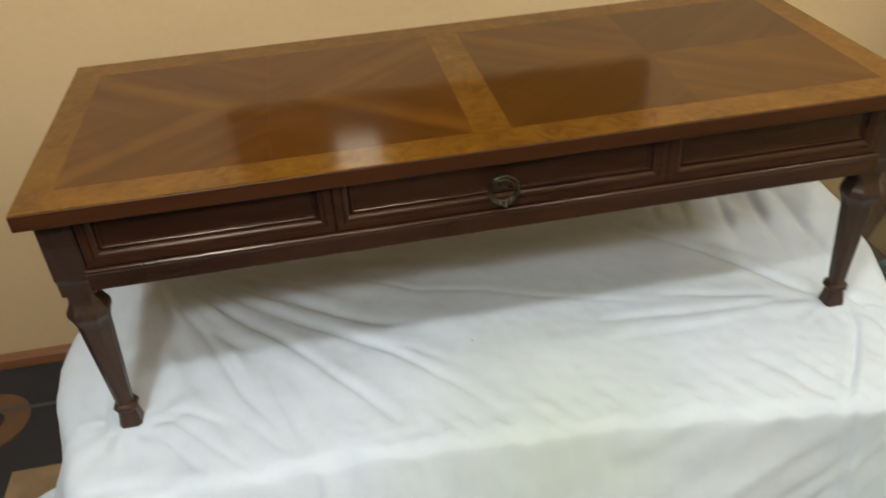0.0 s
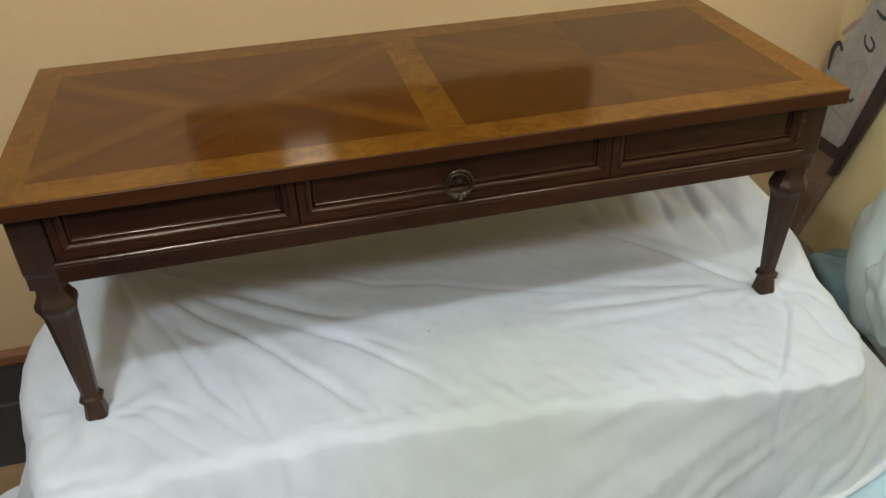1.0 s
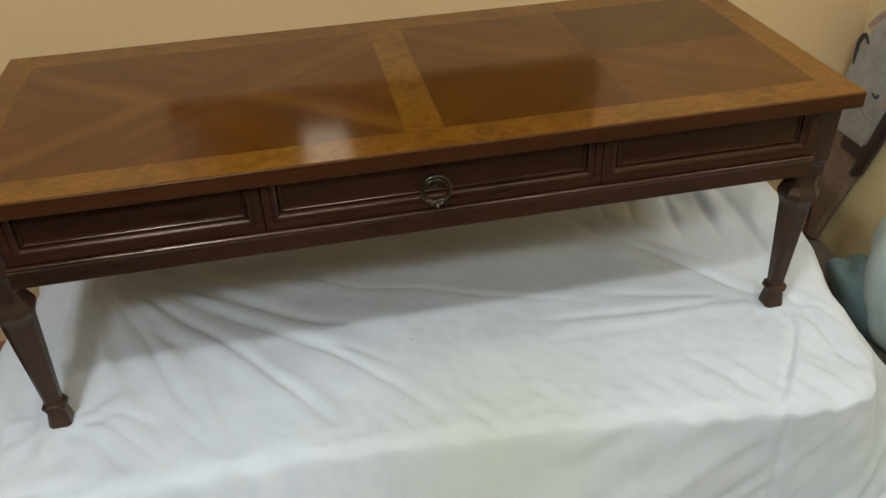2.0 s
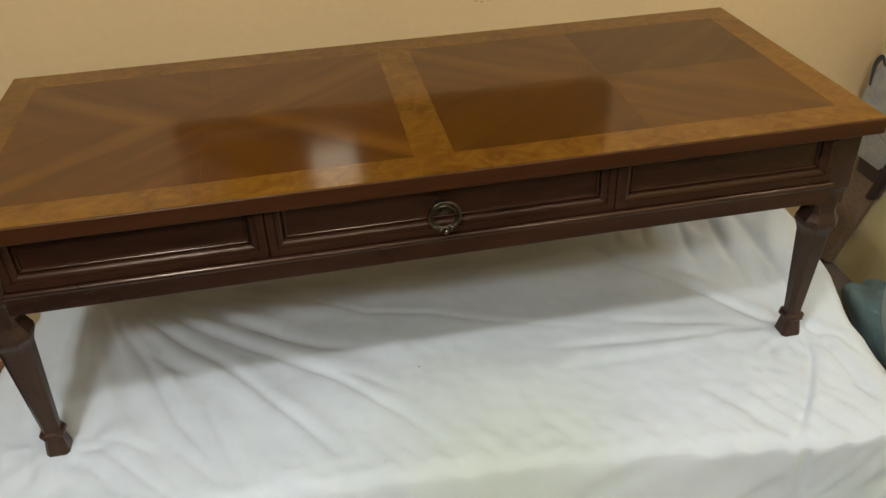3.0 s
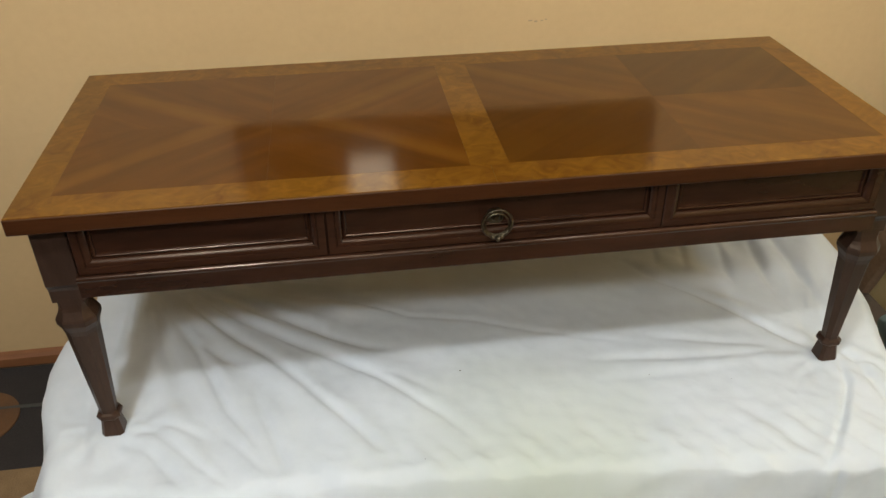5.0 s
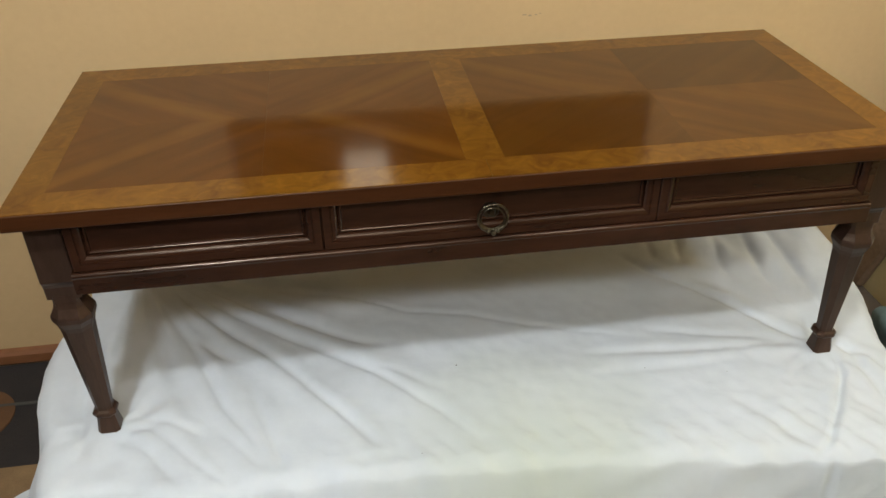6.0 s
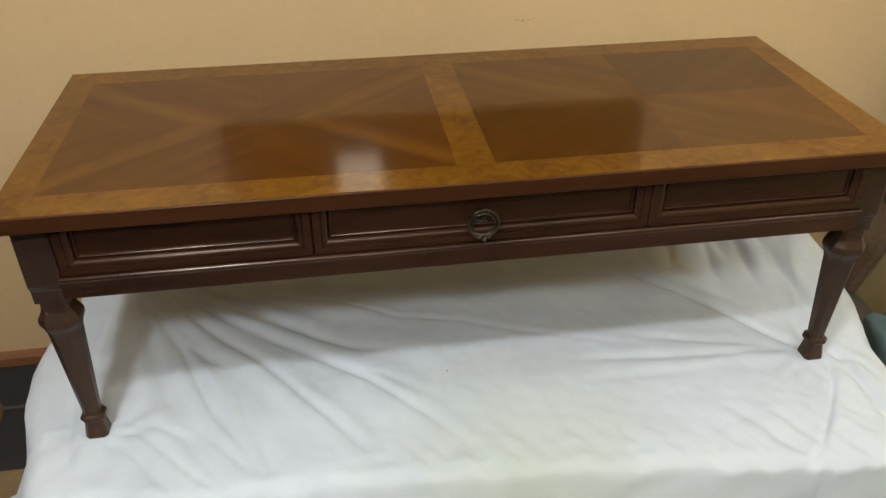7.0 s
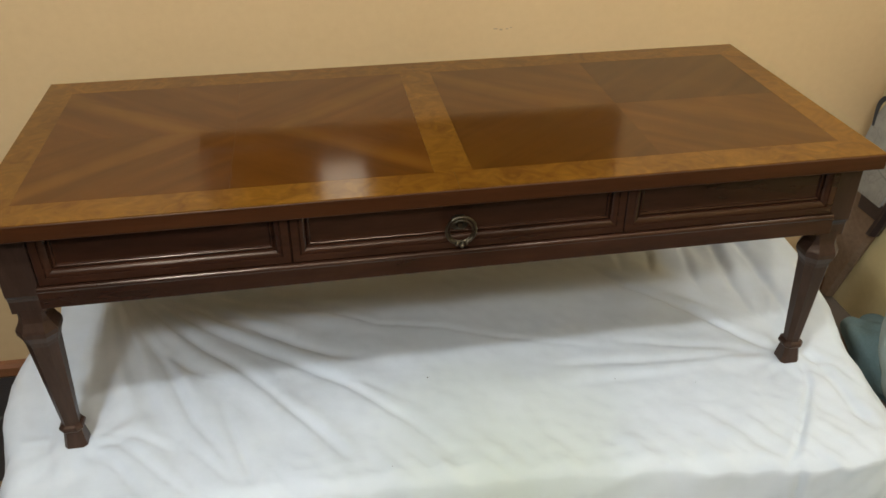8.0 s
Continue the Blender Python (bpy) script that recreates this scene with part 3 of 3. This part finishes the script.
def white_sheet():
    steps, rings, drops = 1000, 190, 44
    mid = np.array((0.02, 0.22))
    rim = np.array(OUTLINE) - mid
    rim *= 1 - 0.025 / np.abs(rim).max(1)[:, None] * np.where(np.abs(rim[:, :1]) > 0.5, 1.0, 0.9)
    edge = spline(mid + rim, steps)
    nrm = np.roll(edge, -1, 0) - np.roll(edge, 1, 0)
    nrm = np.c_[nrm[:, 1], -nrm[:, 0]]
    nrm /= np.linalg.norm(nrm, axis=1)[:, None]
    if ((edge - mid) * nrm).sum() < 0:
        nrm = -nrm
    r0 = 0.036
    s = np.arange(steps) / steps
    # how far the hem spreads on the floor: wide beside the front corners
    ex, ey = edge.T
    spread = 0.045 + 0.02 * np.sin(s * 2 * math.pi * 9 + 1.0) + 0.012 * np.sin(s * 2 * math.pi * 23)
    spread = spread * (1 - 0.5 * np.clip((-0.05 - ey) / 0.04, 0, 1))
    spread += 0.26 * np.clip((ex - 0.55) / 0.07, 0, 1) * np.clip((0.17 - ey) / 0.12, 0, 1) * np.clip((ey + 0.17) / 0.1, 0, 1)
    spread += 0.13 * np.clip((-0.55 - ex) / 0.07, 0, 1) * np.clip((0.1 - ey) / 0.1, 0, 1) * np.clip((ey + 0.12) / 0.06, 0, 1)
    spread += 0.11 * np.clip((-0.02 - ey) / 0.06, 0, 1) * np.clip((0.5 - ex) / 0.25, 0, 1) * np.clip((ex + 0.62) / 0.1, 0, 1)
    spread = np.where(ey > 0.5, 0.0, spread)
    toe = 0.1 * np.clip((-0.5 - ex) / 0.07, 0, 1) * np.clip((0.22 - ey) / 0.05, 0, 1)
    # an added, unseen tail on the floor before the left half brightens the apron
    toe += 0.34 * np.clip((0.05 - ey) / 0.12, 0, 1) * np.clip((0.2 - ex) / 0.3, 0, 1)
    for _ in range(30):
        toe = (np.roll(toe, 1) + toe + np.roll(toe, -1)) / 3
        spread = (np.roll(spread, 1) + spread + np.roll(spread, -1)) / 3
    edge_fold = sum(crease(ex, ey, *row) for row in FOLDS)
    verts = [np.array([[*mid, 0.0]])]
    for k in range(1, rings + 1):
        f = (k / rings) ** 0.85
        verts.append(np.c_[mid + (edge - mid) * f, np.zeros(steps)])
    wave = 0.5 * np.sin(s * 2 * math.pi * 31 + 2 * np.sin(s * 40)) + 0.3 * np.sin(s * 2 * math.pi * 57 + 1.7) + 0.35 * np.sin(s * 2 * math.pi * 13)
    for k in range(1, drops + 1):
        f = k / drops
        if f < 0.3:
            a = f / 0.3 * 0.95
            out, down = r0 * math.sin(a), r0 * (1 - math.cos(a))
            lay = 0.0
        else:
            g = (f - 0.3) / 0.7
            start = r0 * (1 - math.cos(0.95))
            down = start + (SHEET_Z - 0.006 - start) * min(1.0, g * 1.15)
            out, lay = r0 * math.sin(0.95), 0.85 * g + 0.15 * g ** 2.5
        # pleats that fan out from the front right corner
        front = np.clip((0.0 - edge[:, 1]) / 0.08, 0, 1) * np.clip((edge[:, 0] + 0.15) / 0.35, 0, 1)
        fan_r = np.hypot(0.88 - edge[:, 0], down + 0.2)
        fan_a = np.arctan2(down + 0.2, 0.88 - edge[:, 0])
        pleat = np.sin(fan_a * 62 + 1.6 * np.sin(fan_a * 17 + 1)) + 0.55 * np.sin(fan_a * 117 + 2.0 + fan_r * 6)
        ripple = (wave * 0.006 * (1 - front) + pleat * 0.0021 * front) * min(1.0, f * 1.2)
        ripple = ripple + np.array([noise.noise((a * 24, b * 24, down * 20)) * 0.0035 + noise.noise((a * 55, b * 55, down * 34 + 5)) * 0.0016 for a, b in edge]) * min(1.0, f * 2)
        ripple = ripple + 1.6 * edge_fold * min(1.0, f * 2.5) * (1 - 0.7 * f)
        off = out + spread * lay + toe * max(0.0, (f - 0.8) / 0.2) + ripple
        verts.append(np.c_[edge + nrm * off[:, None], np.full(steps, -down)])
    v = np.concatenate(verts)
    x, y = v[:, 0], v[:, 1]
    level = v[:, 2].copy()
    h = np.zeros(len(v))
    for line, width, height in FOLDS:
        h += crease(x, y, line, width, height)
    # broad folds that fan out from the back left leg
    fr, fa = np.hypot(x + 0.6, y - 0.5), np.arctan2(y - 0.5, x + 0.6)
    fan = np.sin(fa * 31 + 1.5 * np.sin(fr * 9)) + 0.6 * np.sin(fa * 53 + 2.0 + 2.0 * np.sin(fr * 7))
    h += 0.0026 * fan * np.clip((fr - 0.08) / 0.15, 0, 1) * np.clip((0.78 - fr) / 0.4, 0, 1) * np.clip((0.12 - fa) / 0.3, 0, 1) * np.clip((fa + 1.75) / 0.3, 0, 1)
    gr, ga = np.hypot(x - 0.62, y - 0.12), np.arctan2(y - 0.12, x - 0.62)
    h += 0.004 * np.sin(ga * 17 + 0.7 + np.sin(gr * 12)) * np.exp(-((gr - 0.24) / 0.13) ** 2) * np.clip(np.sin(ga), 0, 1)
    for cx, cy in ((-0.567, 0.033), (0.595, 0.033)):
        r = np.hypot(x - cx, y - cy)
        a = np.arctan2(y - cy, x - cx)
        h += 0.0015 * np.sin(a * 9 + np.sin(r * 60)) * np.exp(-((r - 0.07) / 0.05) ** 2) - 0.004 * np.exp(-(r / 0.06) ** 2)
    # behind the taut fold that runs to the right foot the cover climbs towards the back
    past = ((x - 0.5) * 0.83 + (y - 0.178) * 0.56) / 0.16
    h += 0.014 * np.clip(past, 0, 1) ** 2 * (3 - 2 * np.clip(past, 0, 1)) * np.clip((y - 0.07) / 0.12, 0, 1)
    # the cover rises a little towards the back on the right
    h += 0.03 * np.exp(-(((x - 0.72) / 0.08) ** 2 + ((y - 0.38) / 0.13) ** 2))
    soft = np.array([noise.noise((a * 7, b * 7, c * 5)) * 0.004 + noise.noise((a * 19 + 3, b * 12, c * 10)) * 0.002 + noise.noise((a * 44, b * 40, c * 20)) * 0.0008 for a, b, c in v])
    h += soft
    lip = np.clip((-0.02 - y) / 0.08, 0, 1)
    h += lip * np.array([noise.noise((a * 13, b * 24, 7.0)) * 0.0042 + noise.noise((a * 31, b * 45, 2.0)) * 0.0022 if k else 0.0 for a, b, k in zip(x, y, lip)])
    # small pleats that run over the front edge
    run = np.clip((-0.045 - y) / 0.06, 0, 1) * np.clip((x + 0.6) / 0.2, 0, 1)
    h += run * np.array([noise.noise((a * 34 + b * 22, (a - b) * 5, 3.0)) * 0.0055 if k else 0.0 for a, b, k in zip(x, y, run)])
    for cx in (-0.567, 0.595):
        near = np.exp(-(np.hypot(x - cx, y - 0.033) / 0.035) ** 4)
        h = h * (1 - near)
    side = np.clip(-level / 0.05, 0, 1)
    z = SHEET_Z + level + h * (1 - 0.75 * side)
    z = np.maximum(z, 0.021 + 0.01 * np.abs(soft) / 0.006)
    pts = [tuple(p) for p in np.c_[x, np.minimum(y, 0.594), z]]
    faces = [(0, 1 + (i + 1) % steps, 1 + i) for i in range(steps)]
    for k in range(rings + drops - 1):
        a, b = 1 + k * steps, 1 + (k + 1) * steps
        faces += [(a + i, a + (i + 1) % steps, b + (i + 1) % steps, b + i) for i in range(steps)]
    me = bpy.data.meshes.new("bed_sheet")
    me.from_pydata(pts, [], faces)
    me.materials.append(SHEET)
    me.shade_smooth()
    ob = new("bed_sheet", me)
    return tagged(ob, "creased white cotton sheet draped to the floor under the table", "sheet")


white_sheet()


# ------------------------------------------------------------------ on the wall
def television():
    tv = thing("television", (0.04, 0.6, 0.905), "black flat television hung on the tan wall, switched off", "television")
    part("body", box(-0.435, 0.435, -0.026, -0.002, 0.0, 0.52, 0.004), BEZEL, tv)
    part("screen", box(-0.425, 0.425, -0.0295, -0.0262, 0.012, 0.51, 0.001), SCREEN, tv, "dark glossy glass screen")


television()


# ------------------------------------------------------------------ floor at the left: the rug
def ring_plate(r, hole, z0, z1, steps=48):
    return loft([[(q * math.cos(2 * math.pi * i / steps), q * math.sin(2 * math.pi * i / steps), z) for i in range(steps)]
                 for q, z in ((hole, z0), (r, z0), (r, z1), (hole, z1), (hole, z0))], False)


def rug():
    r = thing("rug", (-1.3, -0.3, 0.0), "dark brown rug with tan rings and squares beside the wall", "rug")
    part("field", box(-0.75, 0.95, -1.2, 0.8825, 0.001, 0.011, 0.003), RUGDARK, r)
    for x, y in ((0.315, 0.715), (-0.1, 0.715), (-0.5, 0.715)):
        part("ring", ring_plate(0.085, 0.034, 0.0112, 0.0142), RUGRUST, r, "rust brown ring in the pile", at=(x, y, 0))
    part("stripe", box(-0.7, 0.9, 0.742, 0.75, 0.0112, 0.0148, 0.001), RUGGREY, r, "thin grey stripe in the pile")
    for x in (0.4, -0.3):
        part("square", box(x, x + 0.4, 0.28, 0.565, 0.0112, 0.0142, 0.001), RUGTAN, r, "olive tan square in the pile")


rug()


# ------------------------------------------------------------------ right side: ironing board and cloths
def ironing_board():
    """Stood on its narrow end in the corner, flat against the side wall."""
    b = thing("ironing_board", (1.095, 0.6, 0.0), "narrow ironing board with a floral cover, stood in the wall corner", "ironing board")

    def reach(z):
        return 0.042 + 0.345 * z - 0.08 * max(0.0, z - 0.6)

    def slab(z0, z1, x0, x1, near, far, n=16):
        rings = []
        for i in range(n + 1):
            z = z0 + (z1 - z0) * i / n
            a, c = near(z), far(z)
            rings.append([(x1, -c, z), (x1, -a, z), ((x0 + x1) / 2, -a + 0.002, z), (x0, -a - 0.005, z), (x0, -c + 0.005, z), ((x0 + x1) / 2, -c - 0.002, z)])
        return loft(rings)
    def inner(z):
        return 0.018 + 0.5 * max(0.0, z - 0.47)

    def lap(z):
        return 0.014 + 0.018 * min(1.0, max(0.0, (z - 0.3) / 0.3))
    part("pad", slab(0.012, 0.335, -0.024, -0.003, lambda z: 0.018, reach), BOARDTAN, b, "greyish tan lower part at the narrow end")
    cover = part("cover", slab(0.32, 1.25, -0.03, -0.0032, inner, lambda z: reach(z) - lap(z)), FLORAL, b, "pale cover printed with black and pink blossoms")
    def petal(line, width, mat):
        """A brush stroke of the print, a thread's thickness proud of the cover."""
        pts = [Vector((y - 0.6, z)) for y, z in line]
        fine = []
        for a, b, c, d in zip([pts[0]] + pts[:-2], pts[:-1], pts[1:], pts[2:] + [pts[-1]]):
            for u in (0.0, 0.25, 0.5, 0.75):
                fine.append(0.5 * (2 * b + (c - a) * u + (2 * a - 5 * b + 4 * c - d) * u * u + (3 * b - a - 3 * c + d) * u ** 3))
        fine.append(pts[-1])
        rings = []
        for i, p in enumerate(fine):
            d = (fine[min(i + 1, len(fine) - 1)] - fine[max(i - 1, 0)]).normalized()
            w = width * (0.25 + 0.75 * math.sin(math.pi * (0.12 + 0.76 * i / (len(fine) - 1))))
            n = Vector((-d.y, d.x)) * w
            rings.append([(-0.0306, p.x + n.x, p.y + n.y), (-0.0306, p.x - n.x, p.y - n.y), (-0.0294, p.x - n.x, p.y - n.y), (-0.0294, p.x + n.x, p.y + n.y)])
        part("blossom_stroke", loft(rings), mat, cover)

    petal([(0.562, 0.478), (0.563, 0.511), (0.56, 0.532), (0.547, 0.548), (0.531, 0.534)], 0.0062, INK)
    petal([(0.474, 0.592), (0.468, 0.573), (0.447, 0.563), (0.44, 0.578), (0.457, 0.593)], 0.0034, INK)
    petal([(0.481, 0.444), (0.466, 0.438), (0.459, 0.449)], 0.0035, INK)
    petal([(0.545, 0.568), (0.519, 0.597), (0.494, 0.622)], 0.0062, PINKINK)
    petal([(0.425, 0.487), (0.431, 0.459), (0.436, 0.425)], 0.006, PINKINK)
    petal([(0.505, 0.5), (0.474, 0.532), (0.438, 0.525), (0.464, 0.494), (0.5, 0.497)], 0.0025, GREYINK)
    petal([(0.522, 0.402), (0.479, 0.389), (0.442, 0.38)], 0.002, GREYINK)
    petal([(0.5, 0.66), (0.47, 0.69), (0.44, 0.7)], 0.006, PINKINK)
    petal([(0.46, 0.65), (0.43, 0.64), (0.42, 0.67)], 0.0045, INK)
    # Dark strip along the outer side of the cover.
    part("rim", slab(0.24, 1.25, -0.0265, -0.0035, lambda z: reach(z) - lap(z) - 0.002, lambda z: reach(z) + 0.006), BOARDDARK, b, "dark strip along the side of the board")
    # This dark strip stands in for the shade below the end of the cover.
    part("hem", slab(0.285, 0.325, -0.0275, -0.0038, lambda z: 0.06, lambda z: reach(z) - 0.002, 4), BOARDDARK, b, "dark strip for the shade under the end of the cover")


ironing_board()


def cloth_heap(name, at, size, seed, mat, label, category, folds=9, depth=0.09):
    """A soft heap of cloth with folds that run down it."""
    bm = bmesh.new()
    bmesh.ops.create_uvsphere(bm, u_segments=120, v_segments=60, radius=1)
    for v in bm.verts:
        c = v.co
        a = math.atan2(c.y, c.x)
        n = noise.noise((c.x * 1.3 + seed, c.y * 1.3, c.z * 1.3)) * 0.16
        ridge = depth * (abs(math.sin(a * folds / 2 + 2.2 * noise.noise((c.x + seed, c.y, c.z * 0.6)) + c.z * 1.4)) - 0.5)
        ridge *= 1 - 0.35 * abs(c.z)
        fine = noise.noise((c.x * 6 + seed, c.y * 6, c.z * 3)) * 0.03
        k = 1 + n + ridge + fine
        v.co = Vector((c.x * size[0] * k, c.y * size[1] * k, max(0.002, (c.z * k * 0.5 + 0.42) * size[2])))
    ob = part(name, bm, mat, None, "", True, at)
    return tagged(ob, label, category)


cloth_heap("blanket", (1.025, 0.24, 0.0), (0.06, 0.15, 0.14), 3.0, TEAL, "crumpled dull teal blanket on the floor", "blanket", 7)


def fabric_bag():
    """A soft fabric bag that leans on the side wall, its mouth turned to the room and the paler lining bulging out of it."""
    bag = thing("laundry_bag", (1.01, 0.105, 0.0), "pale mint fabric bag leaning on the wall, stuffed with bedding", "laundry bag")

    def bulge(centre, size, seed, crinkle, folds):
        bm = bmesh.new()
        bmesh.ops.create_uvsphere(bm, u_segments=96, v_segments=60, radius=1)
        for v in bm.verts:
            c = v.co.copy()
            k = 1 + crinkle * noise.noise((c.x * 1.5 + seed, c.y * 1.5, c.z * 1.5))
            k += folds * (abs(math.sin(3.1 * c.z + 2.3 * c.y + 2 * noise.noise((c.x * 1.2, c.y * 1.2 + seed, c.z * 1.2)))) - 0.5)
            k += 0.25 * folds * noise.noise((c.x * 7, c.y * 7 + seed, c.z * 5))
            v.co = Vector((centre[0] + c.x * size[0] * k, centre[1] + c.y * size[1] * k, max(0.004, centre[2] + c.z * size[2] * k)))
        return bm
    part("outer_fabric", bulge((0.0, 0.0, 0.215), (0.08, 0.165, 0.205), 8.0, 0.12, 0.06), MINT, bag, "", True)
    part("lining", bulge((-0.045, -0.045, 0.21), (0.055, 0.1, 0.12), 5.0, 0.3, 0.1), LINING, bag, "paler crumpled lining showing in the mouth", True)


fabric_bag()


def blue_cloth():
    bm = bmesh.new()
    n = 60
    grid = [[bm.verts.new((0.5 + 0.58 * i / n + 0.012 * math.sin(j * 0.13), -0.65 + 0.54 * j / n + 0.012 * math.sin(i * 0.11),
                           0.006 + 0.012 * (0.5 + 0.5 * noise.noise((i * 0.14, j * 0.14, 1.0))) + 0.004 * noise.noise((i * 0.5, j * 0.3, 4.0)))) for j in range(n + 1)] for i in range(n + 1)]
    for i in range(n):
        for j in range(n):
            bm.faces.new((grid[i][j], grid[i + 1][j], grid[i + 1][j + 1], grid[i][j + 1]))
    res = bmesh.ops.extrude_face_region(bm, geom=bm.faces[:])
    for v in res["geom"]:
        if isinstance(v, bmesh.types.BMVert):
            v.co.z -= 0.004
    ob = part("towel", bm, BLUE, None, "", True)
    return tagged(ob, "pale blue cloth spread on the floor", "cloth")


blue_cloth()


# ------------------------------------------------------------------ small marks on the wall and sheet
def wall_marks():
    m = thing("scuff_mark", (0.215, 0.6, 0.73), "small grey scuff on the tan wall", "scuff", kind="structure")
    for x, z, w, h in ((-0.015, 0.002, 0.008, 0.002), (-0.004, 0.0, 0.006, 0.003), (0.008, 0.001, 0.005, 0.002), (0.016, 0.003, 0.004, 0.0015)):
        part("scuff", box(x - w / 2, x + w / 2, -0.0008, -0.0002, z - h / 2, z + h / 2), SMUDGE, m)


wall_marks()


def crumbs():
    """Specks of lint that lie on the sheet."""
    rows = bpy.data.objects["bed_sheet"].data.vertices
    for x, y, r in ((-0.019, 0.086, 0.0012), (0.29, 0.03, 0.0006), (0.42, 0.0, 0.0006), (-0.1, -0.1, 0.0006)):
        z = min(rows, key=lambda v: (v.co.x - x) ** 2 + (v.co.y - y) ** 2 + (0.0 if v.co.z > 0.2 else 1.0)).co.z
        bm = bmesh.new()
        bmesh.ops.create_icosphere(bm, subdivisions=1, radius=r)
        for v in bm.verts:
            v.co.x *= 1.4
            v.co.z *= 0.6
        ob = part("lint_speck", bm, LINT, at=(x, y, z + r * 0.4))
        tagged(ob, "tiny dark speck of lint on the white sheet", "speck", "specks on the sheet")


crumbs()
